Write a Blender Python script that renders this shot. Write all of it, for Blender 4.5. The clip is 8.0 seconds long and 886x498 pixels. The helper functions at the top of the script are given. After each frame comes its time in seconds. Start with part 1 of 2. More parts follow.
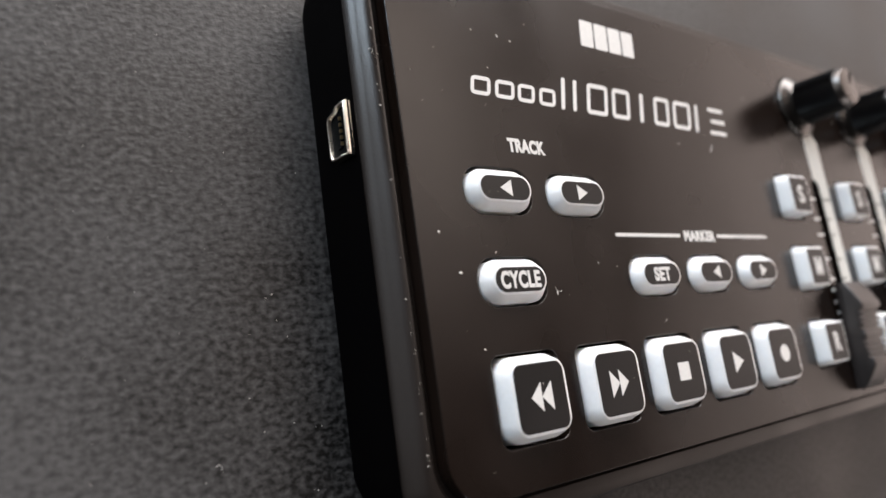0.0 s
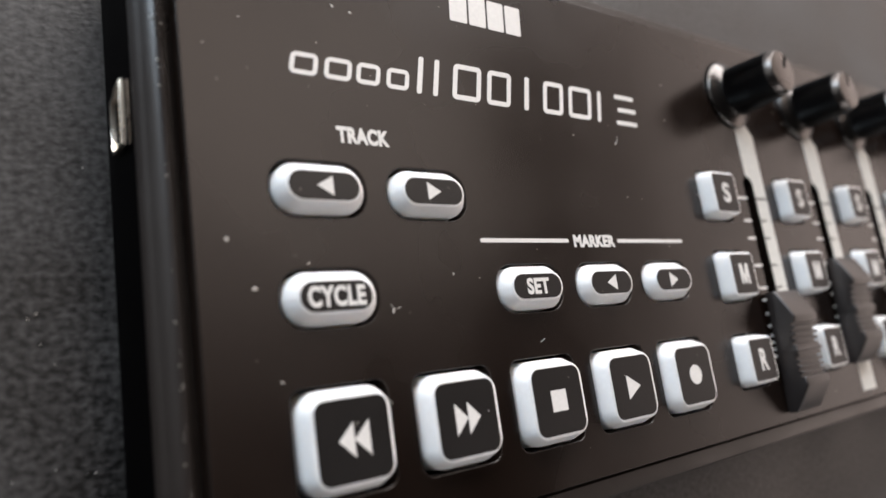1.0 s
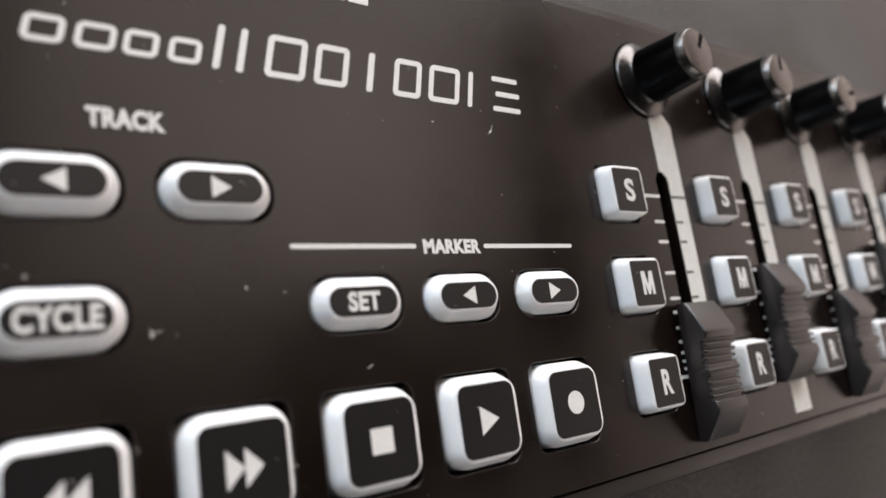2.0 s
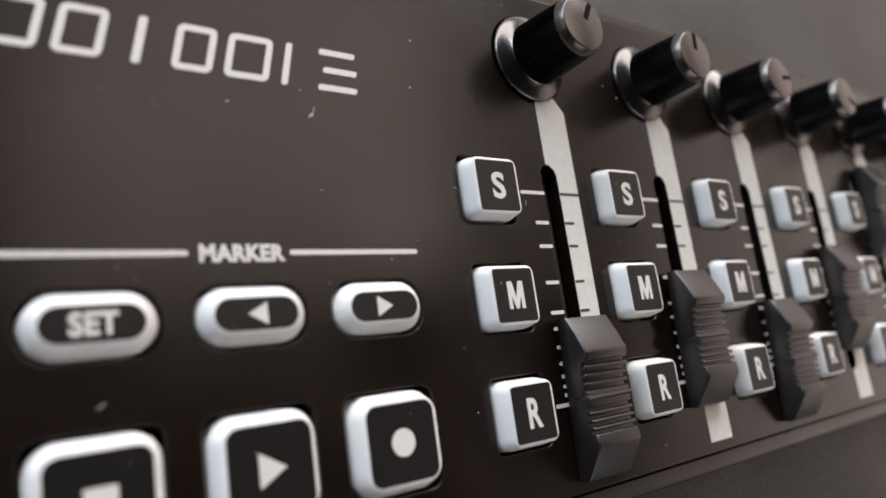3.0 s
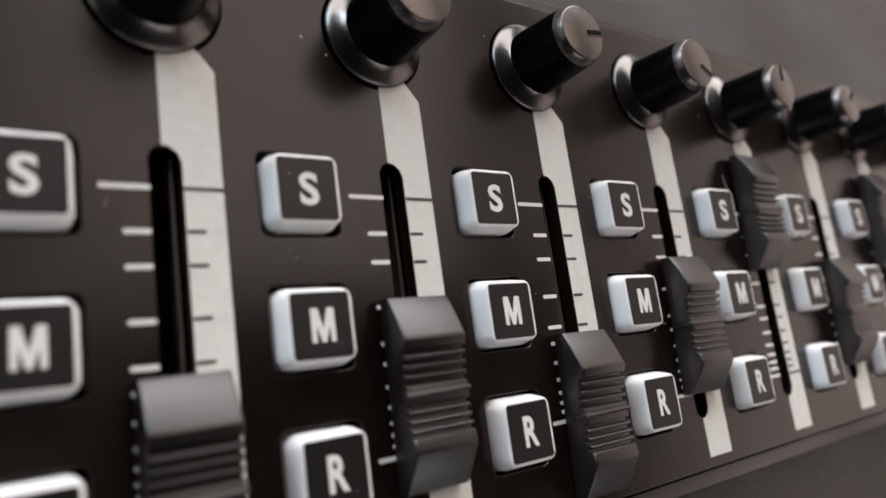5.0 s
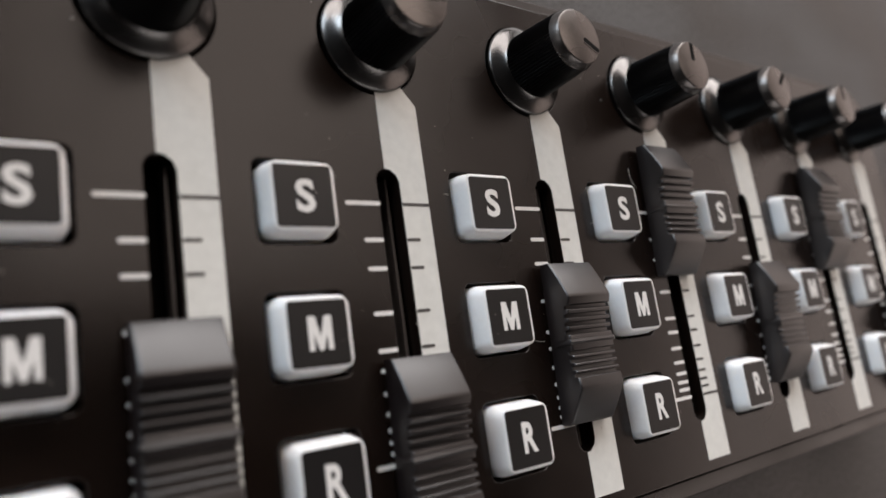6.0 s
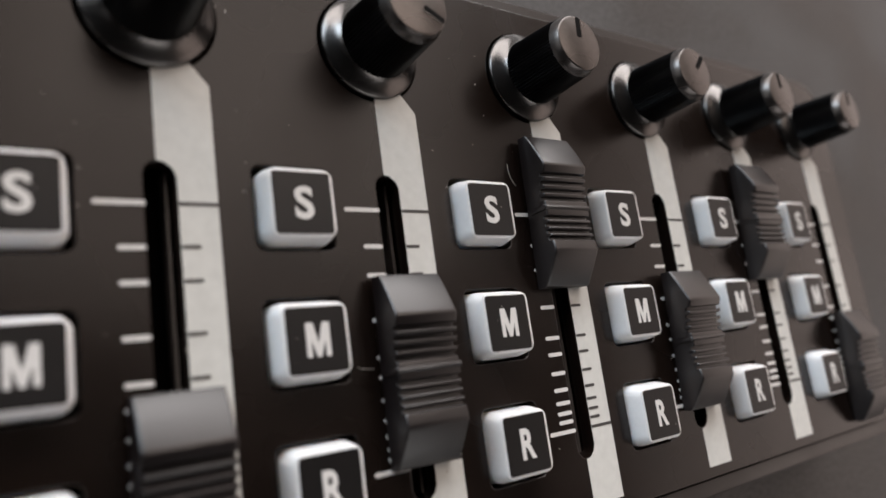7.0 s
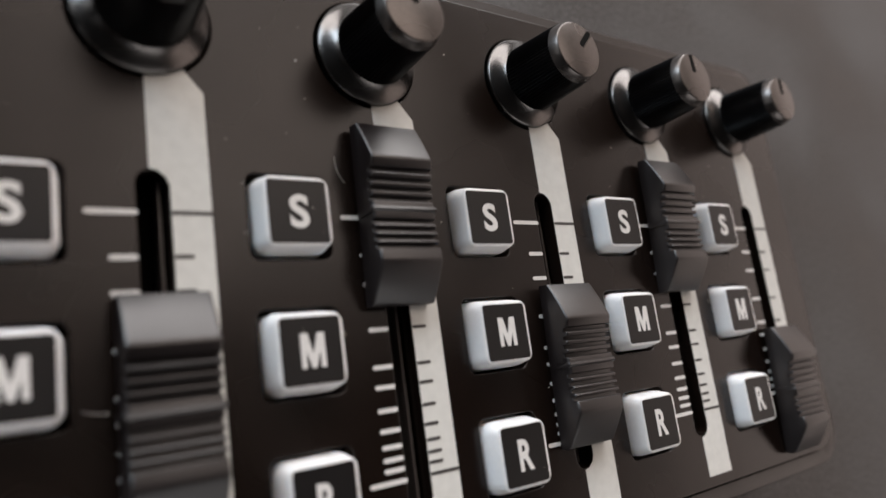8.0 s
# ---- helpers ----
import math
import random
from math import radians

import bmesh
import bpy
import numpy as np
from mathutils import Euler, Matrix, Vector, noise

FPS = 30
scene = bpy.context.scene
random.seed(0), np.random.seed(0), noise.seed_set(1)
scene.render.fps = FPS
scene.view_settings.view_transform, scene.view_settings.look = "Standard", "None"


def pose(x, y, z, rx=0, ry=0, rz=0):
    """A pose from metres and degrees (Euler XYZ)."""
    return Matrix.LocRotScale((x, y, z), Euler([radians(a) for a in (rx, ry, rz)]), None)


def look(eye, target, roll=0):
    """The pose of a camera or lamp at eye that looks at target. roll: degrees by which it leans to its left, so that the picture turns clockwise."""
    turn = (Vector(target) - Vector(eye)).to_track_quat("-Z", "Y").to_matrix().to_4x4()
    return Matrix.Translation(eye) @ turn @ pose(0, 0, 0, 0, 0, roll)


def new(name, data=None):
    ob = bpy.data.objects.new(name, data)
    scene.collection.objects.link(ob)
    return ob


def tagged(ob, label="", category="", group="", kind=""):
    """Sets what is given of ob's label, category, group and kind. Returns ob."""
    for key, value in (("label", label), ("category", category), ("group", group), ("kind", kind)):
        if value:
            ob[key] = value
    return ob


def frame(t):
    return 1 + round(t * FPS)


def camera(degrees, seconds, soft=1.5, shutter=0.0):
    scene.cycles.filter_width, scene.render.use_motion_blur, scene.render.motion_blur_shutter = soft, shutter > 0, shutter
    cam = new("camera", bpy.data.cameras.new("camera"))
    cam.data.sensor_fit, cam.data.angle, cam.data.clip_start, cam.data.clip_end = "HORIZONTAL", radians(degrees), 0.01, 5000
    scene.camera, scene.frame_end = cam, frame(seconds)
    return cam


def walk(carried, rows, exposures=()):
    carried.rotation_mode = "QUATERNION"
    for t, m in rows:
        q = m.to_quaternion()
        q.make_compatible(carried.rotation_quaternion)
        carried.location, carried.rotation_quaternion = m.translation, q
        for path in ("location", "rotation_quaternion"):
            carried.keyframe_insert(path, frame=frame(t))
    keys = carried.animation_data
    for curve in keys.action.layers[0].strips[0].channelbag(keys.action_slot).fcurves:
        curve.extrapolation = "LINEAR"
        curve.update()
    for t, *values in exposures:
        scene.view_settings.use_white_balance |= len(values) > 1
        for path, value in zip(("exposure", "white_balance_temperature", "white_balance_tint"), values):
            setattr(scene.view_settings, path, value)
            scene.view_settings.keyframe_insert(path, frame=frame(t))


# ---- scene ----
# Lengths below are in millimetres unless a name says otherwise; MM turns them into metres.
MM = 0.001

cam = camera(65.88, 8.0, soft=1.6)
cam.data.dof.use_dof = True
cam.data.dof.focus_distance = 0.098
cam.data.dof.aperture_fstop = 13.5
PATH = [
    (0.0, -0.04825, 0.0267, 0.0869, 16.655, -35.044, -9.897),
    (0.5, -0.03411, 0.02732, 0.08731, 16.446, -34.948, -9.731),
    (1.0, -0.0207, 0.02788, 0.08775, 16.419, -34.923, -9.826),
    (1.5, -0.00731, 0.02847, 0.08798, 16.186, -35.089, -9.76),
    (3.0, 0.03491, 0.0294, 0.08824, 16.256, -34.952, -9.703),
    (3.5, 0.04889, 0.02985, 0.08844, 16.189, -34.716, -9.581),
    (4.0, 0.06302, 0.0306, 0.08846, 15.908, -34.68, -9.385),
    (4.5, 0.07729, 0.03139, 0.08821, 15.671, -34.774, -9.251),
    (6.0, 0.11846, 0.03291, 0.08763, 15.955, -35.21, -9.913),
    (6.5, 0.13266, 0.03321, 0.08782, 15.941, -35.016, -9.812),
    (7.0, 0.14645, 0.03319, 0.08855, 15.964, -34.67, -9.528),
    (7.5, 0.16062, 0.03388, 0.08782, 16.076, -34.79, -9.717),
    (8.0, 0.1746, 0.0342, 0.08821, 15.992, -34.688, -9.385),
]
walk(cam, [(r[0], pose(*r[1:])) for r in PATH], exposures=[(0.0, 0.38), (1.5, 0.17), (4.5, 0.02), (8.0, -0.13)])

# ---- world and light ----
world = bpy.data.worlds.new("world")
scene.world = world
world.use_nodes = True
world.node_tree.nodes["Background"].inputs[0].default_value = (0.75, 0.85, 1.0, 1)
world.node_tree.nodes["Background"].inputs[1].default_value = 0.2


def window_light(name, eye, target, width, height, power, color):
    """An area light: daylight in a window's opening, and the one added overhead."""
    data = bpy.data.lights.new(name, "AREA")
    data.shape, data.size, data.size_y = "RECTANGLE", width, height
    data.energy, data.color = power, color
    ob = new(name, data)
    ob.matrix_world = look(eye, target)
    return ob


# broad overhead light added for the panel's sheen, warmed by the room; pale sky in the north windows and a little in
# the west; low light from the south, warm from the east
window_light("overhead_sheen_light", (0.86, 0.9, 1.66), (0.86, 0.9, 0.0), 1.4, 1.12, 12.0, (1.0, 0.82, 0.715))
window_light("window_light_back", (0.34, 1.56, 0.66), (0.15, 0.05, 0.1), 2.4, 0.84, 44, (1.0, 0.945, 0.93))
window_light("window_light_corner", (-1.35, 1.56, 0.72), (0.1, 0.05, 0.0), 0.95, 0.84, 32, (0.74, 0.87, 1.0))
window_light("window_light_west", (-1.96, 0.5, 0.66), (0.1, 0.05, 0.0), 1.5, 0.84, 3.2, (1.0, 0.96, 0.92))
window_light("window_light_south", (0.55, -1.76, 0.62), (0.2, 0.05, 0.0), 1.6, 0.7, 7.5, (1.0, 0.95, 0.93))
window_light("window_light_east", (1.56, 0.16, 0.62), (0.2, 0.16, 0.3), 2.2, 0.9, 6.8, (1.0, 0.775, 0.665))


# ---- materials ----
def material(name, color, rough, metal=0.0, vary=0.25, scale=300.0, bump=0.0, bump_scale=4000.0, spec=0.5, blotch=0.0,
             sheen=0.0, subsurface=0.0, coat=0.0, stretch=(1, 1, 1), span=0.4):
    """A painted or moulded surface: colour with two sizes of unevenness, roughness that varies, fine relief."""
    m = bpy.data.materials.new(name)
    m.use_nodes = True
    nt = m.node_tree
    n, l = nt.nodes, nt.links
    p = n["Principled BSDF"]
    co = n.new("ShaderNodeTexCoord")
    mp = n.new("ShaderNodeMapping")
    mp.inputs["Scale"].default_value = stretch
    l.new(co.outputs["Object"], mp.inputs["Vector"])
    fine = n.new("ShaderNodeTexNoise")
    fine.inputs["Scale"].default_value = scale * 6
    fine.inputs["Detail"].default_value = 4
    broad = n.new("ShaderNodeTexNoise")
    broad.inputs["Scale"].default_value = scale * 0.12
    broad.inputs["Detail"].default_value = 3
    for t in (fine, broad):
        l.new(mp.outputs[0], t.inputs["Vector"])
    mix = n.new("ShaderNodeMath")
    mix.operation = "ADD"
    l.new(fine.outputs[0], mix.inputs[0])
    l.new(broad.outputs[0], mix.inputs[1])
    ramp = n.new("ShaderNodeMapRange")
    ramp.inputs[1].default_value, ramp.inputs[2].default_value = 1 - span, 1 + span
    ramp.inputs[3].default_value, ramp.inputs[4].default_value = 1 - vary, 1 + vary
    l.new(mix.outputs[0], ramp.inputs[0])
    tint = n.new("ShaderNodeVectorMath")
    tint.operation = "SCALE"
    tint.inputs[0].default_value = color
    l.new(ramp.outputs[0], tint.inputs["Scale"])
    l.new(tint.outputs[0], p.inputs["Base Color"])
    rr = n.new("ShaderNodeMapRange")
    rr.inputs[1].default_value, rr.inputs[2].default_value = 0.3, 0.7
    rr.inputs[3].default_value, rr.inputs[4].default_value = max(0.02, rough - 0.06 - blotch), min(1, rough + 0.06 + blotch)
    l.new(broad.outputs[0], rr.inputs[0])
    l.new(rr.outputs[0], p.inputs["Roughness"])
    p.inputs["Metallic"].default_value = metal
    p.inputs["Specular IOR Level"].default_value = spec
    p.inputs["Sheen Weight"].default_value = sheen
    p.inputs["Coat Weight"].default_value = coat
    if subsurface:
        p.inputs["Subsurface Weight"].default_value = subsurface
        p.inputs["Subsurface Radius"].default_value = (1, 0.95, 0.9)
        p.inputs["Subsurface Scale"].default_value = 0.0028
    if bump:
        grain = n.new("ShaderNodeTexNoise")
        grain.inputs["Scale"].default_value = bump_scale
        grain.inputs["Detail"].default_value = 3
        l.new(mp.outputs[0], grain.inputs["Vector"])
        b = n.new("ShaderNodeBump")
        b.inputs["Strength"].default_value = bump
        b.inputs["Distance"].default_value = 0.0003
        l.new(grain.outputs[0], b.inputs["Height"])
        l.new(b.outputs[0], p.inputs["Normal"])
    return m


PANEL = material("panel_plastic", (0.0075, 0.0044, 0.0032), 0.25, vary=0.2, bump=0.05, bump_scale=5000, blotch=0.03, spec=0.35)
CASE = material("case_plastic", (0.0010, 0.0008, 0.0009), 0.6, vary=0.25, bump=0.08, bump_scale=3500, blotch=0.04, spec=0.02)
RIM = material("rim_plastic", (0.014, 0.0102, 0.0084), 0.36, vary=0.25, bump=0.07, bump_scale=3500, blotch=0.05, spec=0.42)
DARK = material("dark_inside", (0.003, 0.003, 0.003), 0.8, spec=0.08)
WHITE = material("white_rubber", (0.86, 0.86, 0.86), 0.45, vary=0.04, bump=0.04, subsurface=0.9)
FACE = material("dark_key_print", (0.0055, 0.005, 0.0052), 0.40, vary=0.2, bump=0.06, spec=0.33)
INK = material("white_ink", (0.68, 0.67, 0.65), 0.5, vary=0.10)
INK_WARM = material("grey_strip_ink", (0.64, 0.64, 0.605), 0.5, vary=0.1, scale=110)
INK_DARK = material("dark_tick_ink", (0.045, 0.042, 0.04), 0.5, vary=0.15)
KNOB = material("knob_satin", (0.11, 0.104, 0.10), 0.25, metal=1.0, vary=0.15, bump=0.04)
GRIP = material("knob_grip_plastic", (0.0018, 0.0015, 0.0018), 0.32, vary=0.25, spec=0.4)
KNOB_TOP = material("knob_top_satin", (0.10, 0.091, 0.086), 0.28, metal=0.9, vary=0.15, bump=0.05)
FADER = material("fader_plastic", (0.0042, 0.0021, 0.0023), 0.39, vary=0.2, bump=0.035, bump_scale=3500, blotch=0.03, spec=0.8)
STEEL = material("port_steel", (0.92, 0.84, 0.73), 0.27, metal=1.0, vary=0.15, scale=600)
BRASS = material("contact_brass", (0.55, 0.40, 0.20), 0.35, metal=1.0, vary=0.15)
RAIL = material("fader_rail_plastic", (0.13, 0.11, 0.10), 0.35, vary=0.2)
RUBBER = material("black_rubber_foot", (0.012, 0.012, 0.012), 0.85)
DUST = material("pale_dust", (0.55, 0.52, 0.48), 0.8, vary=0.3)
DESK = material("charcoal_desk", (0.0362, 0.0352, 0.0350), 0.58, spec=0.42, vary=0.95, scale=190, bump=0.34, bump_scale=1600, blotch=0.08,
                stretch=(0.85, 1.1, 1), span=0.2)
# unseen room surfaces, darkened so that glossy parts reflect little
WALL = material("unseen_wall_dark", (0.045, 0.034, 0.03), 0.8, vary=0.05, scale=6)
FLOOR = material("unseen_floor_dark", (0.06, 0.042, 0.033), 0.5, vary=0.3, scale=8)
CEILING = material("unseen_ceiling_dark", (0.022, 0.019, 0.017), 0.85, vary=0.04, scale=6)


# ---- building helpers ----
def link_mesh(name, me, mat, parent=None, label="", smooth=True):
    me.materials.clear()
    me.materials.append(mat)
    for poly in me.polygons:
        poly.use_smooth = smooth
    ob = new(name, me)
    if parent is not None:
        ob.parent = parent
    if label:
        ob["label"] = label
    return ob


def part(name, bm, mat, parent=None, label="", smooth=True, at=(0, 0, 0)):
    """Links a bmesh given in millimetres as one mesh object; its origin is put at the point given."""
    bmesh.ops.recalc_face_normals(bm, faces=bm.faces)
    for v in bm.verts:
        v.co = (v.co - Vector(at)) * MM
    me = bpy.data.meshes.new(name)
    bm.to_mesh(me)
    bm.free()
    if smooth:
        me.set_sharp_from_angle(angle=radians(38))
    ob = link_mesh(name, me, mat, parent, label, smooth)
    ob.location = Vector(at) * MM
    if parent is not None:
        ob.location = ob.location - parent_origin(parent)
    return ob


def parent_origin(ob):
    p = Vector((0, 0, 0))
    while ob is not None:
        p = p + ob.location
        ob = ob.parent
    return p


def rounded(x0, x1, y0, y1, r, n=8):
    """A rounded rectangle, counter-clockwise."""
    pts = []
    for cx, cy, a0 in ((x1 - r, y0 + r, -90), (x1 - r, y1 - r, 0), (x0 + r, y1 - r, 90), (x0 + r, y0 + r, 180)):
        for k in range(n + 1):
            a = radians(a0 + 90 * k / n)
            pts.append((cx + r * math.cos(a), cy + r * math.sin(a)))
    return pts


def circle(cx, cy, r, n=48):
    return [(cx + r * math.cos(2 * math.pi * k / n), cy + r * math.sin(2 * math.pi * k / n)) for k in range(n)]


def loft(rings, close_first=True, close_last=True):
    """Skins rings of equally many points."""
    bm = bmesh.new()
    loops = [[bm.verts.new(p) for p in ring] for ring in rings]
    n = len(loops[0])
    for a, b in zip(loops, loops[1:]):
        for k in range(n):
            bm.faces.new((a[k], a[(k + 1) % n], b[(k + 1) % n], b[k]))
    if close_first:
        bm.faces.new(loops[0][::-1])
    if close_last:
        bm.faces.new(loops[-1])
    return bm


def plate(outline, z0, z1):
    return loft([[(x, y, z0) for x, y in outline], [(x, y, z1) for x, y in outline]])


def block(x0, x1, y0, y1, z0, z1):
    return plate([(x0, y0), (x1, y0), (x1, y1), (x0, y1)], z0, z1)


def pierced(name, outline, holes, z0, z1, edge=0.0):
    """A flat sheet with holes through it, as a mesh in metres."""
    cu = bpy.data.curves.new(name, "CURVE")
    cu.dimensions, cu.fill_mode = "2D", "BOTH"
    cu.extrude, cu.bevel_depth, cu.bevel_resolution, cu.offset = (z1 - z0) / 2 - edge, edge, 2, -edge
    for pts in (outline, *holes):
        sp = cu.splines.new("POLY")
        sp.points.add(len(pts) - 1)
        for q, (x, y) in zip(sp.points, pts):
            q.co = (x, y, 0, 1)
        sp.use_cyclic_u = True
    tmp = new("tmp", cu)
    deps = bpy.context.evaluated_depsgraph_get()
    me = bpy.data.meshes.new_from_object(tmp.evaluated_get(deps))
    bpy.data.objects.remove(tmp)
    bpy.data.curves.remove(cu)
    for v in me.vertices:
        v.co = Vector((v.co.x, v.co.y, v.co.z + (z0 + z1) / 2)) * MM
    bm = bmesh.new()
    bm.from_mesh(me)
    bmesh.ops.remove_doubles(bm, verts=bm.verts, dist=2e-6)
    bm.to_mesh(me)
    bm.free()
    me.set_sharp_from_angle(angle=radians(30))
    return me


def lettering(name, text, x0, x1, y0, y1, z, mat, parent, weight=0.03, thick=0.05):
    """Printed characters that fill the rectangle given."""
    cu = bpy.data.curves.new(name, "FONT")
    cu.body, cu.size, cu.offset, cu.resolution_u = text, 1.0, weight, 4
    cu.space_character = 1.06
    tmp = new("tmp", cu)
    deps = bpy.context.evaluated_depsgraph_get()
    me = bpy.data.meshes.new_from_object(tmp.evaluated_get(deps))
    bpy.data.objects.remove(tmp)
    bpy.data.curves.remove(cu)
    bm = bmesh.new()
    bm.from_mesh(me)
    bpy.data.meshes.remove(me)
    xs, ys = [v.co.x for v in bm.verts], [v.co.y for v in bm.verts]
    ax, bx, ay, by = min(xs), max(xs), min(ys), max(ys)
    for v in bm.verts:
        v.co = Vector((x0 + (v.co.x - ax) / (bx - ax) * (x1 - x0), y0 + (v.co.y - ay) / (by - ay) * (y1 - y0), z))
    grown = bmesh.ops.extrude_face_region(bm, geom=bm.faces[:])
    for v in grown["geom"]:
        if isinstance(v, bmesh.types.BMVert):
            v.co.z += thick
    return part(name, bm, mat, parent, smooth=False, at=((x0 + x1) / 2, (y0 + y1) / 2, z))


# ---- plan of the controller ----
Z = 18.0                      # top of the front panel above the desk
PITCH = 27.3                  # channel to channel
COLS = (14.9, 30.4, 45.9, 61.35, 76.85)
SLOT_X, STRIP_L, STRIP_R = 109.4, 109.1, 115.2
KEY_X = 96.62
ROWS = {"S": 54.2, "M": 38.85, "R": 23.35}
PX0, PX1, PY0, PY1 = -0.1, 314.9, 11.3, 87.6
TICKS = (54.29, 49.68, 46.11, 40.68, 36.27, 33.95, 31.3, 29.0, 27.2, 25.8, 24.6, 23.3)
FADER_Y = (23.9, 30.1, 23.9, 34.4, 54.3, 33.5, 53.9, 23.7)
KNOB_Y = 76.25
KNOB_TURN = (60, 82, 8, -28, 85, 48, 95, 88)

# ---- the room, plain and unseen, added to close the place and shape the light ----
def wall_with_opening(name, x0, x1, z0, z1, ox0, ox1, oz0, oz1, place, turn, label):
    """A thick wall along x, pierced by a window's opening, in metres."""
    bm = bmesh.new()
    xs, zs = (x0, ox0, ox1, x1), (z0, oz0, oz1, z1)
    for side in (0.0, 0.12):
        grid = [[bm.verts.new((x * 1000, side * 1000, z * 1000)) for x in xs] for z in zs]
        for j in range(3):
            for i in range(3):
                if (i, j) != (1, 1):
                    q = (grid[j][i], grid[j][i + 1], grid[j + 1][i + 1], grid[j + 1][i])
                    bm.faces.new(q)
        if side == 0.0:
            front = grid
    back = grid
    ring = [(1, 1), (1, 2), (2, 2), (2, 1)]
    for (j, i), (j2, i2) in zip(ring, ring[1:] + ring[:1]):
        bm.faces.new((front[j][i], front[j2][i2], back[j2][i2], back[j][i]))
    ob = part(name, bm, WALL, smooth=False)
    ob.matrix_world = pose(*place, 0, 0, turn)
    return tagged(ob, label, "wall", kind="structure")


def slab(name, x0, x1, y0, y1, z0, z1, mat, label, category):
    return tagged(part(name, block(x0, x1, y0, y1, z0, z1), mat, smooth=False), label, category, kind="structure")


slab("floor", -2100, 1700, -1900, 1700, -790, -740, FLOOR, "unseen plain dark brown floor under the desk", "floor")
# the opening only makes way for the added overhead light
ceiling = link_mesh("ceiling", pierced("ceiling", [(-2100, -1900), (1700, -1900), (1700, 1700), (-2100, 1700)],
                                       [[(150, 330), (1570, 330), (1570, 1470), (150, 1470)]], 1700, 1760), CEILING, smooth=False)
tagged(ceiling, "unseen ceiling, kept dark, open for the added overhead light", "ceiling", kind="structure")
wall_with_opening("wall_east", -1.9, 1.7, -0.74, 1.7, -1.0, 1.35, 0.12, 1.12, (1.60, 0, 0), 90, "unseen plain dark wall with a window opening")
wall_with_opening("wall_north", -2.1, 1.6, -0.74, 1.7, -1.85, 1.55, 0.22, 1.16, (0, 1.60, 0), 0, "unseen plain dark wall beside the desk")
wall_with_opening("wall_west", -1.8, 1.6, -0.74, 1.7, -0.35, 1.35, 0.2, 1.16, (-2.0, 0, 0), 90, "unseen plain dark wall with a low window opening")
wall_with_opening("wall_south", -1.6, 2.0, -0.74, 1.7, -1.4, 0.3, 0.2, 1.16, (0, -1.80, 0), 180, "unseen plain dark wall facing the desk with a window opening")

# ---- the desk ----
desk = tagged(new("desk"), "dark charcoal desk with a finely speckled, grained top", "desk")
rim = [rounded(-900 + i, 900 - i, -450 + i, 550 - i, 12) for i in (0, 0, 1, 3)]
part("desk_top", loft([[(x, y, z) for x, y in ring] for ring, z in zip(rim, (-28, -3, -1, 0))]), DESK, desk)
for lx in (-840, 790):
    for ly in (-400, 450):
        part("leg", block(lx, lx + 50, ly, ly + 50, -740, -28), CASE, desk, smooth=False)

# ---- the controller ----
controller = tagged(new("mixer_controller"), "black plastic desktop control surface with white keys, knobs and faders, dusty", "control surface")


def grown(dx0, dx1, dy0, dy1, r, z):
    return [(x, y, z) for x, y in rounded(PX0 - dx0, PX1 + dx1, PY0 - dy0, PY1 + dy1, r, 10)]


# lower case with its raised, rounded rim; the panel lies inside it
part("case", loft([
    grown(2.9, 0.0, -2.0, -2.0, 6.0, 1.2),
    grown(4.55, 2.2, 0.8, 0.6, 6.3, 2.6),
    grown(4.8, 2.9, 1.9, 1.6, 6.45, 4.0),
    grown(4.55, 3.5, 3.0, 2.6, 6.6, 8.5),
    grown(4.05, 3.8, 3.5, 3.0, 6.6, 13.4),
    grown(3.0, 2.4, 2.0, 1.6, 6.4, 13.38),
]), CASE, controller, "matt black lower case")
part("rim", loft([
    grown(2.8, 2.2, 1.8, 1.4, 6.3, 12.2),
    grown(3.95, 3.75, 3.45, 2.95, 6.6, 13.2),
    grown(4.0, 3.8, 3.5, 3.0, 6.65, 13.6),
    grown(3.9, 3.8, 3.5, 3.0, 6.65, 13.95),
    grown(3.4, 3.78, 3.48, 2.98, 6.6, 14.6),
    grown(3.15, 3.77, 3.47, 2.97, 6.6, 14.85),
    grown(3.0, 3.75, 3.45, 2.95, 6.6, 15.05),
    grown(2.5, 3.68, 3.4, 2.9, 6.55, 15.75),
    grown(2.0, 3.55, 3.3, 2.8, 6.5, 16.2),
    grown(1.6, 3.2, 2.95, 2.5, 6.45, 16.47),
    grown(1.25, 1.0, 0.72, 0.72, 6.4, 16.5),
    grown(0.98, 0.65, 0.42, 0.42, 6.3, 16.2),
    grown(0.85, 0.5, 0.3, 0.3, 6.2, 15.6),
    grown(-0.6, -0.6, -0.6, -0.6, 5.4, 15.5),
    grown(-0.8, -0.8, -0.8, -0.8, 5.2, 12.2),
]), RIM, controller, "satin black rounded rim round the panel")

for fx, fy in ((12, 20), (300, 20), (12, 78), (300, 78)):
    part("rubber_foot", plate(circle(fx, fy, 5, 20), 0.0, 1.3), RUBBER, controller)

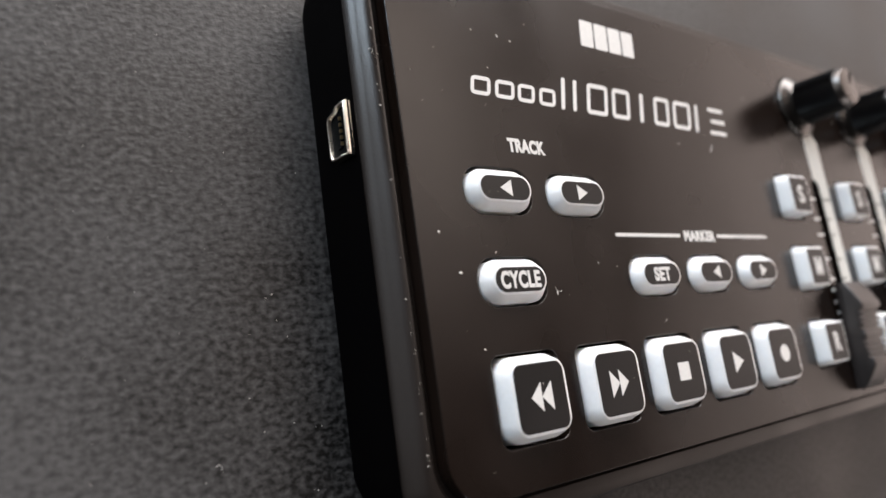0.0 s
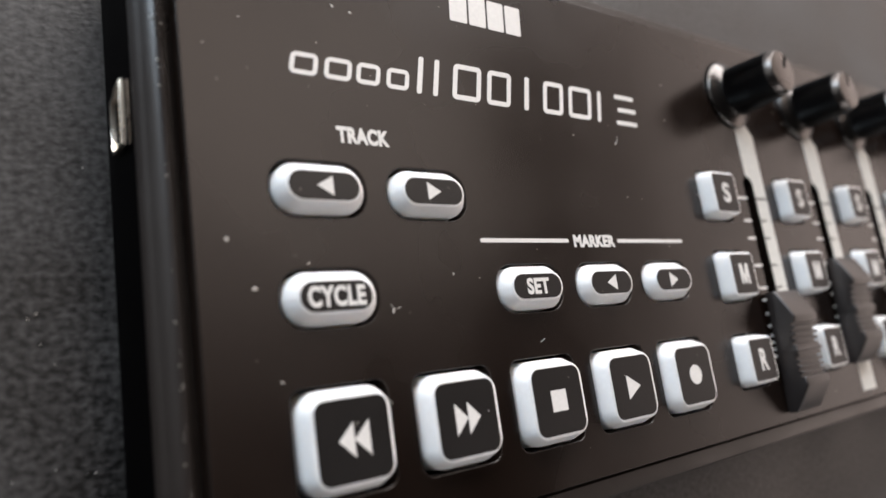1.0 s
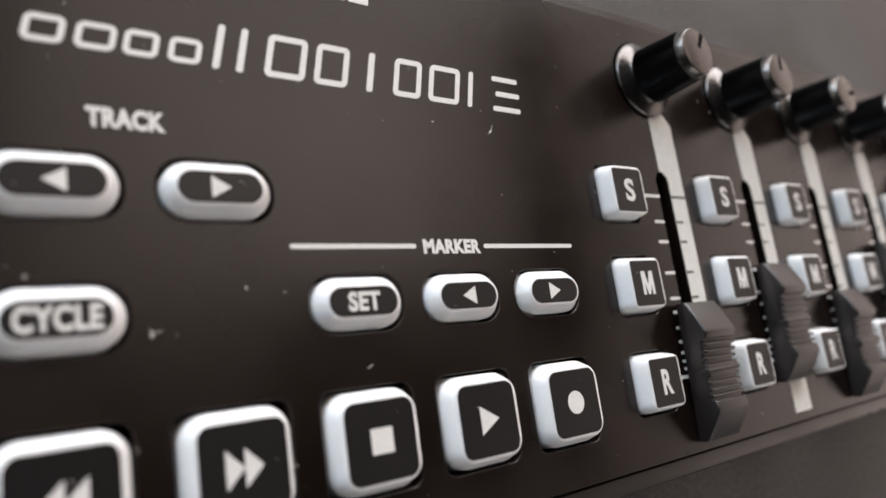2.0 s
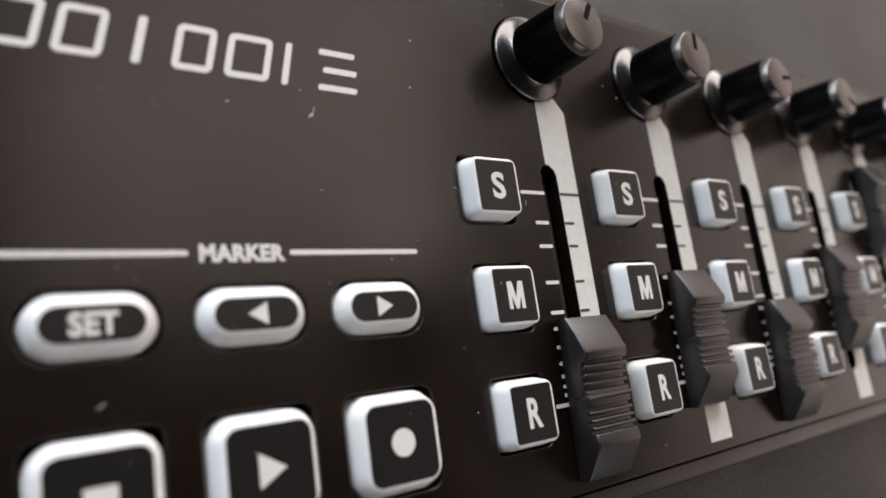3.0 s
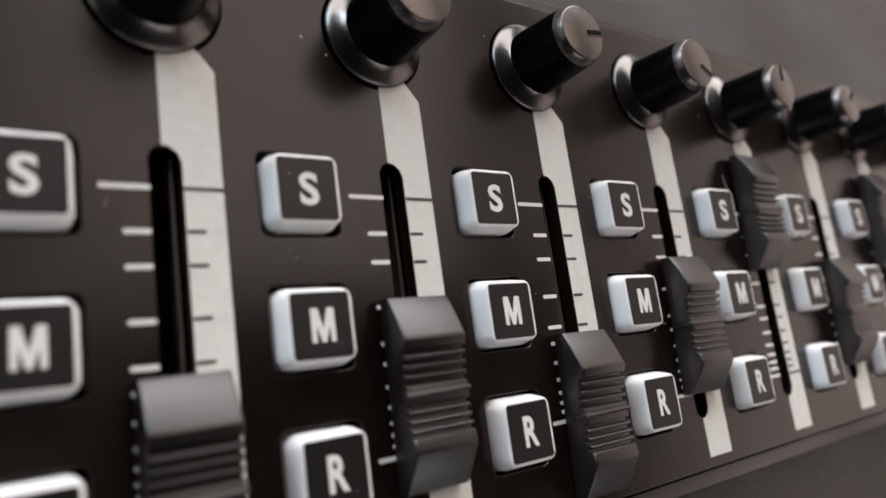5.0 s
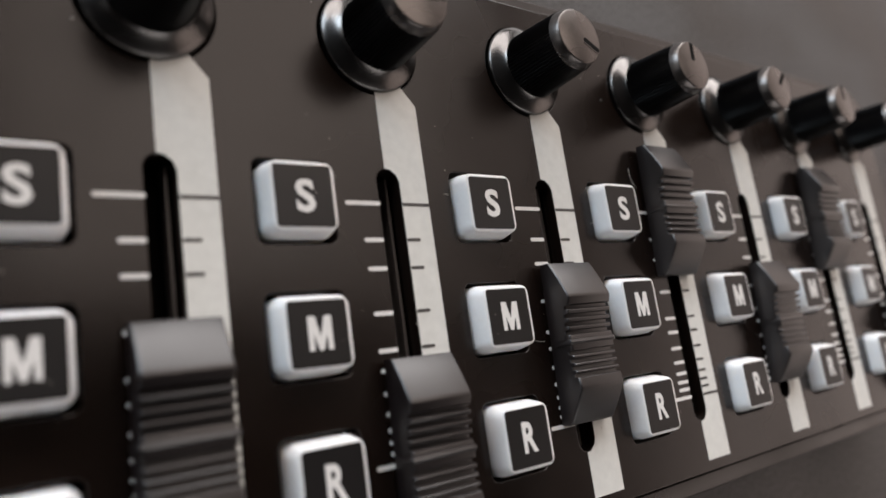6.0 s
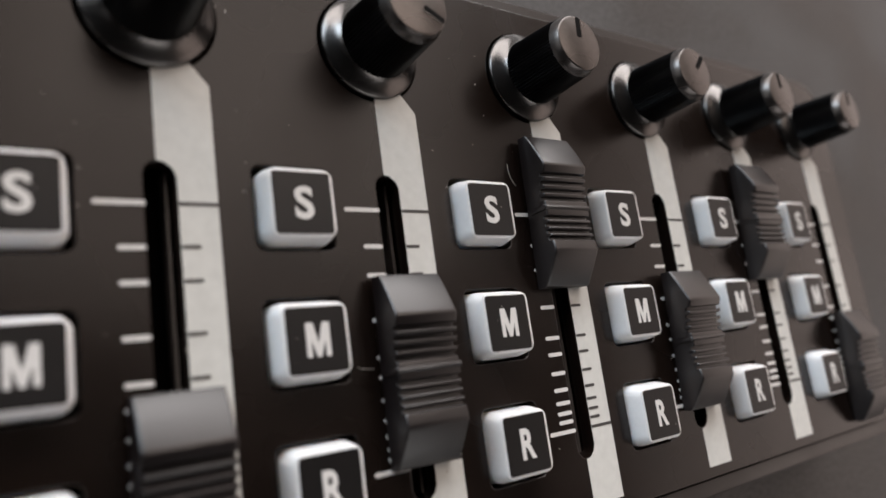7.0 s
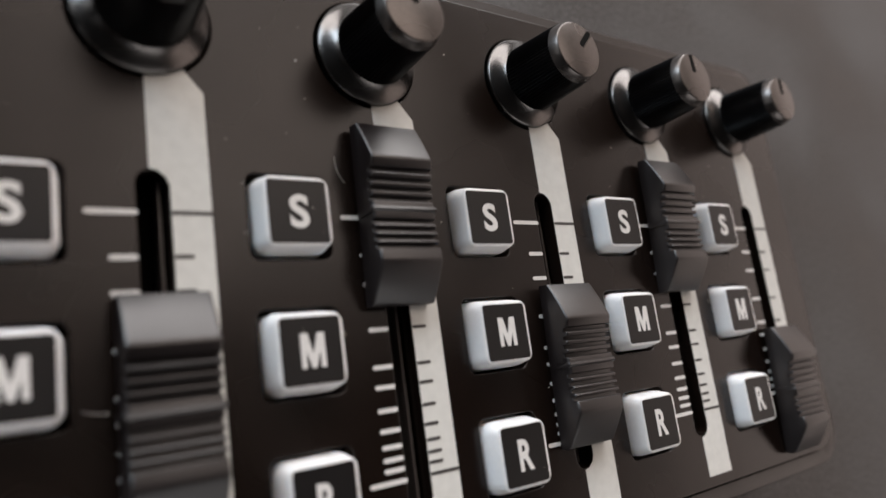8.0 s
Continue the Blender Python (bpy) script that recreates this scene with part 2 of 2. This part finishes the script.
# front panel with its real openings
holes = []
KEY_FORM = {"square": (1.95, 1.35, 1.2, 1.6), "pill": (1.5, 1.5, 1.36, 1.72), "small": (2.4, 1.02, 0.86, 1.28)}   # rise, foot, waist, hole
KEY_PLAN = []                      # x, y, half width, half depth, corner, kind
for cx in COLS:
    KEY_PLAN.append((cx - 0.12, 22.9, 4.45, 4.4, 1.3, "square"))
for cx in (COLS[0], COLS[1]):
    KEY_PLAN.append((cx, 51.55, 4.5, 1.7, 1.68, "pill"))
for cx in (COLS[0], COLS[2], COLS[3], COLS[4]):
    KEY_PLAN.append((cx, 38.6, 4.5, 1.7, 1.68, "pill"))
for ch in range(8):
    for row in "SMR":
        KEY_PLAN.append((KEY_X + PITCH * ch, ROWS[row], 3.5, 3.6, 0.42, "small"))
for cx, cy, hx, hy, r, kind in KEY_PLAN:
    g = KEY_FORM[kind][3]
    rr = {"square": 1.6, "pill": 3.0, "small": 1.0}[kind]
    holes.append(rounded(cx - hx - g, cx + hx + g, cy - hy - g, cy + hy + g, rr, 6))
for ch in range(8):
    x = SLOT_X + PITCH * ch
    holes.append(rounded(x - 1.6, x + 1.6, 19.3, 58.8, 1.58, 8))
    holes.append(circle(x - 0.15, KNOB_Y, 7.3))
panel = link_mesh("front_panel", pierced("front_panel", rounded(PX0, PX1, PY0, PY1, 6.0, 10), holes, 15.4, Z, 0.18), PANEL, controller,
                  "matt black front panel with fine dust and scratches", smooth=False)


# ---- keys ----
def make_key(cx, cy, hx, hy, r, kind):
    rise, foot, waist, hole = KEY_FORM[kind]
    top = Z + rise
    def ring(o, z, extra=0.0):
        return [(x, y, z) for x, y in rounded(cx - hx - o, cx + hx + o, cy - hy - o, cy + hy + o, min(r + o + extra, hy + o - 0.01), 6)]
    e = {"square": 0.3, "pill": 0.0, "small": 0.3}[kind]
    lip = {"square": 1.0, "pill": 0.78, "small": 0.9}[kind]
    key = part("key", loft([ring(foot, Z - 3.4, e), ring(waist, Z, e), ring(0.45 * lip, top - 0.16, e), ring(0.4 * lip, top - 0.06, e),
                            ring(0.32 * lip, top - 0.012, e), ring(0.22 * lip, top, 0)]), WHITE, controller, at=(cx, cy, Z))
    face = [(x, y) for x, y in rounded(cx - hx, cx + hx, cy - hy, cy + hy, r, 6)]
    part("key_face", plate(face, top - 0.1, top + 0.03), FACE, key, "printed dark key face", smooth=False, at=(cx, cy, top))
    return key, top + 0.03


def shape(pts, z, key, at):
    return part("symbol", plate(pts, z, z + 0.04), INK, key, smooth=False, at=at)


def arrow(cx, cy, w, h, way):
    return [(cx + way * w / 2, cy), (cx - way * w / 2, cy + h / 2), (cx - way * w / 2, cy - h / 2)][::way]


def letter_m(cx, cy, w, h, z, key):
    s, d = 0.58, 0.48
    pts = [(-w, -h), (-w + s, -h), (-w + s, h - 1.9), (-d / 2, -h), (d / 2, -h), (w - s, h - 1.9), (w - s, -h), (w, -h), (w, h), (w - 0.84, h),
           (0, -h + 1.45), (-w + 0.84, h), (-w, h)]
    return part("legend", plate([(cx + x, cy + y) for x, y in pts], z, z + 0.05), INK, key, smooth=False, at=(cx, cy, z))


made = [make_key(*k) for k in KEY_PLAN]
for i, (key, top) in enumerate(made):
    cx, cy = KEY_PLAN[i][:2]
    at = (cx, cy, top)
    if i == 0:
        for d in (-0.95, 0.95):
            shape(arrow(cx + d, cy, 1.9, 3.8, -1), top, key, at)
    elif i == 1:
        for d in (-0.95, 0.95):
            shape(arrow(cx + d, cy, 1.9, 3.8, 1), top, key, at)
    elif i == 2:
        shape([(cx - 1.4, cy - 1.4), (cx + 1.4, cy - 1.4), (cx + 1.4, cy + 1.4), (cx - 1.4, cy + 1.4)], top, key, at)
    elif i == 3:
        shape(arrow(cx + 0.1, cy, 2.9, 3.5, 1), top, key, at)
    elif i == 4:
        shape(circle(cx, cy, 1.55, 28), top, key, at)
    elif i in (5, 9):
        shape(arrow(cx, cy, 2.1, 2.4, -1), top, key, at)
    elif i in (6, 10):
        shape(arrow(cx, cy, 2.1, 2.4, 1), top, key, at)
    elif i == 7:
        lettering("legend", "CYCLE", cx - 3.6, cx + 3.6, cy - 1.22, cy + 1.22, top, INK, key, 0.04)
    elif i == 8:
        lettering("legend", "SET", cx - 2.1, cx + 2.1, cy - 1.15, cy + 1.15, top, INK, key, 0.04)
    else:
        ch = "SMR"[(i - 11) % 3]
        if ch == "M":
            letter_m(cx + 0.1, cy, 1.4, 1.86, top, key)
        else:
            lettering("legend", ch, cx - 1.05, cx + 1.25, cy - 1.93, cy + 1.93, top, INK, key, 0.03)

# ---- printing on the panel ----
lettering("legend", "TRACK", 18.0, 25.5, 57.65, 59.85, Z, INK, controller, 0.05)
lettering("legend", "MARKER", 56.2, 65.6, 44.45, 46.4, Z, INK, controller, 0.05)
for a, b in ((38.0, 55.1), (66.2, 83.4)):
    part("printed_line", plate(rounded(a, b, 45.15, 45.75, 0.28, 4), Z, Z + 0.05), INK, controller, smooth=False)


def leaning(x, y, y0, lean):
    return (x + (y - y0) * lean, y)


def slanted_block(x0, x1, y0, y1, lean, r):
    return plate([leaning(x, y, y0, lean) for x, y in rounded(x0, x1, y0, y1, r, 4)], Z, Z + 0.05)


def slanted_frame(x0, x1, y0, y1, stroke, lean, r=0.8):
    """A leaning frame of even stroke with rounded corners."""
    s = stroke
    rings = [[(*leaning(x, y, y0, lean), z) for x, y in pts]
             for pts, z in ((rounded(x0 + s, x1 - s, y0 + s, y1 - s, max(0.12, r - s), 5), Z), (rounded(x0 + s, x1 - s, y0 + s, y1 - s, max(0.12, r - s), 5), Z + 0.05),
                            (rounded(x0, x1, y0, y1, r, 5), Z + 0.05), (rounded(x0, x1, y0, y1, r, 5), Z))]
    return loft(rings, False, False)


# product mark and maker's mark as plain leaning frames, bars and blocks
for x0, x1 in ((12.5, 16.2), (17.1, 20.9), (21.6, 25.1), (26.1, 29.6)):
    part("mark_frame", slanted_frame(x0, x1, 66.0, 69.0, 0.62, 0.2), INK, controller, smooth=False)
for x0, x1 in ((36.9, 42.0), (43.2, 47.8), (54.6, 59.0), (60.3, 65.6)):
    part("mark_frame", slanted_frame(x0, x1, 65.9, 71.5, 0.78, 0.22), INK, controller, smooth=False)
for x0, x1, y0, y1 in ((30.9, 31.7, 65.9, 71.5), (33.6, 34.4, 65.9, 71.5), (50.6, 51.5, 65.9, 71.5), (67.2, 68.0, 65.9, 71.5), (72.0, 77.4, 65.9, 66.7), (72.9, 77.6, 68.3, 69.1),
                       (72.6, 77.6, 70.7, 71.5)):
    part("mark_bar", slanted_block(x0, x1, y0, y1, 0.22, 0.3), INK, controller, smooth=False)
for x0, x1 in ((38.7, 41.9), (42.3, 45.5), (45.9, 49.1), (49.5, 52.6)):
    part("mark_block", slanted_block(x0, x1, 78.4, 83.3, 0.12, 0.25), INK, controller, smooth=False)


# ---- channels: strip, ticks, slot rail, knob, fader ----
def make_strip(x):
    l, r = STRIP_L + x, STRIP_R + x
    e = SLOT_X + 1.66 + x
    pts = [(l, 12.95), (r, 12.95), (r, 67.9), (r - 2.0, 70.4), (l, 70.4), (l, 58.95), (l + 0.8, 58.8), (e - 0.35, 58.1), (e, 57.2),
           (e, 20.9), (e - 0.35, 20.0), (l + 0.8, 19.3), (l, 19.15)]
    return part("scale_strip", plate(pts, Z, Z + 0.03), INK_WARM, controller, "pale grey printed strip", smooth=False)


tick_long = plate(rounded(-2.45, 2.45, -0.27, 0.27, 0.26, 4), 0, 0.05)
tick_short = plate(rounded(-1.35, 1.35, -0.27, 0.27, 0.26, 4), 0, 0.05)
gap_long = block(-2.05, 2.05, -0.2, 0.2, 0, 0.05)
gap_short = plate(rounded(-1.0, 1.0, -0.2, 0.2, 0.19, 3), 0, 0.05)


def shared(bm, mat):
    me = bpy.data.meshes.new("tick")
    bmesh.ops.recalc_face_normals(bm, faces=bm.faces)
    for v in bm.verts:
        v.co *= MM
    bm.to_mesh(me)
    bm.free()
    me.materials.append(mat)
    return me


tick_long, tick_short = shared(tick_long, INK), shared(tick_short, INK)
gap_long, gap_short = shared(gap_long, INK_DARK), shared(gap_short, INK_DARK)


def put(name, me, x, y, z, parent):
    ob = new(name, me)
    ob.parent = parent
    ob.location = Vector((x, y, z)) * MM - parent_origin(parent)
    return ob


def make_knob(x, y, turn):
    def ring(r, z, n=96, tooth=0.0):
        return [(x + (r + (tooth if k % 2 else 0)) * math.cos(2 * math.pi * k / n), y + (r + (tooth if k % 2 else 0)) * math.sin(2 * math.pi * k / n), Z + z)
                for k in range(n)]
    knob = part("knob", loft([ring(6.85, -2.6), ring(7.05, 0.35), ring(7.02, 0.56), ring(6.88, 0.74), ring(6.3, 1.1), ring(5.65, 1.6), ring(5.2, 2.0), ring(5.05, 2.2),
                              ring(4.6, 2.25)]), KNOB, controller, "satin grey-black knob skirt", at=(x, y, Z))
    part("grip", loft([ring(4.6, 1.8, 132), ring(4.82, 1.95, 132, 0.26), ring(4.32, 10.5, 132, 0.24), ring(4.15, 10.7, 132)]), GRIP, knob,
         "black fluted grip", smooth=False, at=(x, y, Z))
    part("knob_cap", loft([ring(4.3, 10.45), ring(4.5, 10.55), ring(4.46, 10.75), ring(4.12, 11.85), ring(4.02, 11.98), ring(3.85, 12.03)]), KNOB_TOP, knob,
         "satin grey bevelled cap", at=(x, y, Z))
    a = radians(turn)
    u, v = (math.cos(a), math.sin(a)), (-math.sin(a), math.cos(a))
    # no groove is cut: a dark plate gives the notch its shade
    pts = [(x + u[0] * d + v[0] * s, y + u[1] * d + v[1] * s) for d, s in rounded(0.8, 3.95, -0.42, 0.42, 0.36, 5)]
    part("pointer", plate(pts, Z + 11.9, Z + 12.06), DARK, knob, "dark plate standing for the shaded pointer notch", smooth=False, at=(x, y, Z))
    # raised bright strip imitates light caught by the notch's side wall
    lip = [(x + u[0] * d + v[0] * s, y + u[1] * d + v[1] * s) for d, s in rounded(0.9, 3.85, -0.6, -0.42, 0.08, 3)]
    part("notch_glint", plate(lip, Z + 11.9, Z + 12.1), KNOB, knob, "bright strip standing for the glint on the notch's wall", smooth=False, at=(x, y, Z))
    return knob


GROOVES_N, GROOVES_S = (1.3, 2.42, 3.55, 4.7), (-1.45, -2.5, -3.5, -4.5)


def fader_top(d):
    """Height of the dished crown at a distance from its middle."""
    return 4.3 + (0.0255 if d > 0 else 0.0148) * d * d


def fader_skin(x, y, prof, half, edge):
    """A profile drawn out across the cap, with rounded shoulders and a slightly wider foot."""
    rings = []
    for s, dx, drop in ((-1, 0, 1), (-1, 0.06, 0.62), (-1, 0.18, 0.25), (-1, 0.36, 0.05), (-1, 0.5, 0), (1, 0.5, 0), (1, 0.36, 0.05), (1, 0.18, 0.25), (1, 0.06, 0.62), (1, 0, 1)):
        ring = []
        for d, z in prof:
            top = min(1.0, max(0.0, (z - 1.6) / 1.2))
            ring.append((x + s * (half - 0.6 * dx), y + d, Z + z - edge * drop * top))
        rings.append(ring)
    return loft(rings)


def make_fader(x, y):
    deep = 0.74
    floor_line = [(d, fader_top(d) - deep) for d in (-4.76, -4.0, -3.0, -2.0, -1.0, 0.0, 1.0, 2.0, 3.0, 4.0, 4.96)]
    prof = [(-11.0, 0.1), (-11.05, 1.5), (-10.75, 2.0), (-8.7, 3.42), (-6.65, 4.68), (-6.3, 4.82), (-6.0, 4.84), (-4.9, 4.66), (-4.78, 4.52)] + floor_line + [
        (4.98, 4.7), (5.1, 4.92), (5.95, 5.2), (6.2, 5.22), (6.55, 5.08), (8.8, 3.95), (10.9, 2.72), (11.25, 2.4), (11.3, 0.8)]
    cap = part("fader_cap", fader_skin(x, y, prof, 4.3, 0.3), FADER, controller, "dark grey-brown ribbed fader cap", at=(x, y, Z))
    cuts = list(GROOVES_S[::-1]) + list(GROOVES_N)
    for a, b in zip(cuts, cuts[1:]):
        a, b = a + 0.28, b - 0.28
        za, zb, zm = fader_top(a), fader_top(b), fader_top((a + b) / 2)
        rib = [(a - 0.04, za - deep - 0.15), (a, za - 0.16), (a + 0.07, za - 0.04), (a + 0.18, za), ((a + b) / 2, zm + 0.02), (b - 0.18, zb), (b - 0.07, zb - 0.04), (b, zb - 0.16),
               (b + 0.04, zb - deep - 0.15)]
        part("rib", fader_skin(x, y, rib, 4.31, 0.26), FADER, cap, at=(x, y + (a + b) / 2, Z + zm))
    fin = [(-0.42, 0.9), (-0.36, 4.2), (-0.2, 4.5), (0.0, 4.62), (0.3, 4.5), (0.42, 4.2), (0.46, 0.9)]
    part("centre_line", fader_skin(x, y, fin, 4.55, 0.25), FADER, cap, "raised centre line", at=(x, y, Z + 3.4))
    part("stem", block(x - 1.0, x + 1.0, y - 3, y + 3, Z - 4, Z + 0.9), DARK, cap, smooth=False, at=(x, y, Z))
    return cap


for ch in range(8):
    off = PITCH * ch
    strip = make_strip(off)
    for k, ty in enumerate(TICKS):
        full = k in (0, len(TICKS) - 1)
        put("tick", tick_long if full else tick_short, off + (105.4 if full else 106.35), ty, Z, controller)
        put("tick_gap", gap_long if full else gap_short, off + (113.15 if full else 112.1), ty, Z + 0.02, strip)
    part("rail", block(SLOT_X + off + 0.95, SLOT_X + off + 1.3, 19.8, 58.3, 12.4, 15.6), RAIL, controller, "brown plastic guide in the slot", smooth=False)
    make_knob(SLOT_X + off - 0.15, KNOB_Y, KNOB_TURN[ch])
    make_fader(SLOT_X + off, FADER_Y[ch])

# ---- socket in the left side ----
sx = PX0 - 4.45
port_outline = [(57.52, 12.40), (57.82, 7.80), (58.42, 7.20), (63.82, 7.30), (64.42, 7.80), (64.52, 9.40), (65.12, 10.10), (65.02, 12.60)]
port_inner = [(57.92, 11.95), (58.22, 7.95), (58.72, 7.60), (63.62, 7.70), (64.02, 8.05), (64.12, 9.60), (64.72, 10.30), (64.62, 12.10)]


def port_ring(x, k):
    return [(x, a[0] * (1 - k) + b[0] * k, a[1] * (1 - k) + b[1] * k) for a, b in zip(port_outline, port_inner)]


port = part("usb_socket", loft([port_ring(sx + 3, 0), port_ring(sx - 0.45, 0), port_ring(sx - 0.62, 0.2), port_ring(sx - 0.68, 0.5), port_ring(sx - 0.62, 0.8),
                                port_ring(sx - 0.45, 1), port_ring(sx + 3, 1)], False, False),
            STEEL, controller, "bright steel mini socket")
# near-black plate stands for the shade inside the socket; the case isn't cut
part("hollow_shade", plate([(sx - 0.14, 57.3), (sx + 0.1, 57.3), (sx + 0.1, 65.3), (sx - 0.14, 65.3)], 7.0, 12.7), DARK, port, smooth=False)
part("tongue", block(sx - 0.3, sx + 2, 59.1, 63.7, 9.3, 10.3), DARK, port, smooth=False)
for k in range(5):
    y = 59.6 + 0.9 * k
    part("contact", block(sx - 0.45, sx + 1.5, y - 0.22, y + 0.22, 10.3, 10.65), BRASS, port, smooth=False)

# ---- dust on panel, rim and desk ----
rng = random.Random(7)
bm = bmesh.new()


def fleck(x, y, z, size, long=1.0):
    a = rng.uniform(0, math.pi)
    n = rng.choice((4, 5, 6))
    vs = []
    for k in range(n):
        b = 2 * math.pi * k / n + rng.uniform(-0.3, 0.3)
        r = size * rng.uniform(0.6, 1.2)
        px, py = r * math.cos(b) * long, r * math.sin(b)
        vs.append((x + px * math.cos(a) - py * math.sin(a), y + px * math.sin(a) + py * math.cos(a)))
    low = [bm.verts.new((px, py, z)) for px, py in vs]
    tip = bm.verts.new((x, y, z + size * 0.6))
    for k in range(n):
        bm.faces.new((low[k], low[(k + 1) % n], tip))


def hair(x, y, z, length, bend, a):
    pts = []
    for k in range(7):
        pts.append((x, y))
        x, y = x + length / 6 * math.cos(a), y + length / 6 * math.sin(a)
        a += bend / 6
    rows = [(bm.verts.new((px, py - 0.035, z + 0.03)), bm.verts.new((px, py + 0.035, z + 0.03)), bm.verts.new((px + 0.02, py, z + 0.1))) for px, py in pts]
    for p, q in zip(rows, rows[1:]):
        for k in range(3):
            bm.faces.new((p[k], q[k], q[(k + 1) % 3], p[(k + 1) % 3]))


for _ in range(170):
    fleck(rng.uniform(2, 312), rng.uniform(14, 86), Z + 0.02, rng.choice((0.05, 0.06, 0.08, 0.12)), rng.choice((1, 1, 2.0)))
for x, y in ((22.9, 36.7), (22.0, 75.9), (19.5, 76.3), (70.7, 62.4), (6.0, 40.0), (3.4, 45.5)):
    fleck(x, y, Z + 0.02, 0.22, 1.6)
for _ in range(45):
    fleck(rng.uniform(-1.95, -1.3), rng.uniform(14, 86), 16.45, rng.choice((0.06, 0.08, 0.14)), rng.choice((1, 1.8)))
for _ in range(320):
    fleck(rng.uniform(-90, -7), rng.uniform(-25, 125), 0.02, rng.choice((0.03, 0.04, 0.05, 0.06, 0.09)), rng.choice((1, 1, 2.2)))
for x, y, z, n, b, a in ((22.6, 37.5, Z, 1.6, 2.0, -1.2), (-2.3, 70.4, 16.3, 1.5, 4.5, 0.3), (70.2, 62.0, Z, 1.9, 1.2, 0.5), (103.5, 52.2, Z, 0.9, 1.2, 0.9),
                         (180.5, 38.0, Z, 1.1, 1.5, 0.4), (205.0, 41.0, Z, 1.2, 1.0, 0.8), (46.0, 31.0, Z, 0.9, 0.6, 0.2), (-21.0, 20.0, 0.05, 1.2, 3.5, 1.0),
                         (212.2, 61.9, Z, 3.5, 0.9, -1.65), (184.2, 35.5, Z, 2.2, 0.5, -0.4)):
    hair(x, y, z, n, b, a)
for cx, cy, hx, hy, r, kind in KEY_PLAN:
    for _ in range(rng.choice((0, 1, 1, 2))):
        fleck(cx + rng.uniform(-hx, hx) * 0.8, cy + rng.uniform(-hy, hy) * 0.8, Z + KEY_FORM[kind][0] + 0.05, rng.choice((0.04, 0.05, 0.08)), rng.choice((1, 2.0)))
for _ in range(14):
    cx, cy, hx, hy, r, kind = rng.choice(KEY_PLAN)
    hair(cx + rng.choice((-1, 1)) * (hx + 1.9), cy + rng.uniform(-hy, hy), Z, rng.uniform(0.5, 1.1), rng.uniform(0.6, 2.4), rng.uniform(0, 3))
dust = part("dust", bm, DUST, smooth=False)
tagged(dust, "pale dust flecks and short hairs scattered on the controller", "dust", kind="stuff")
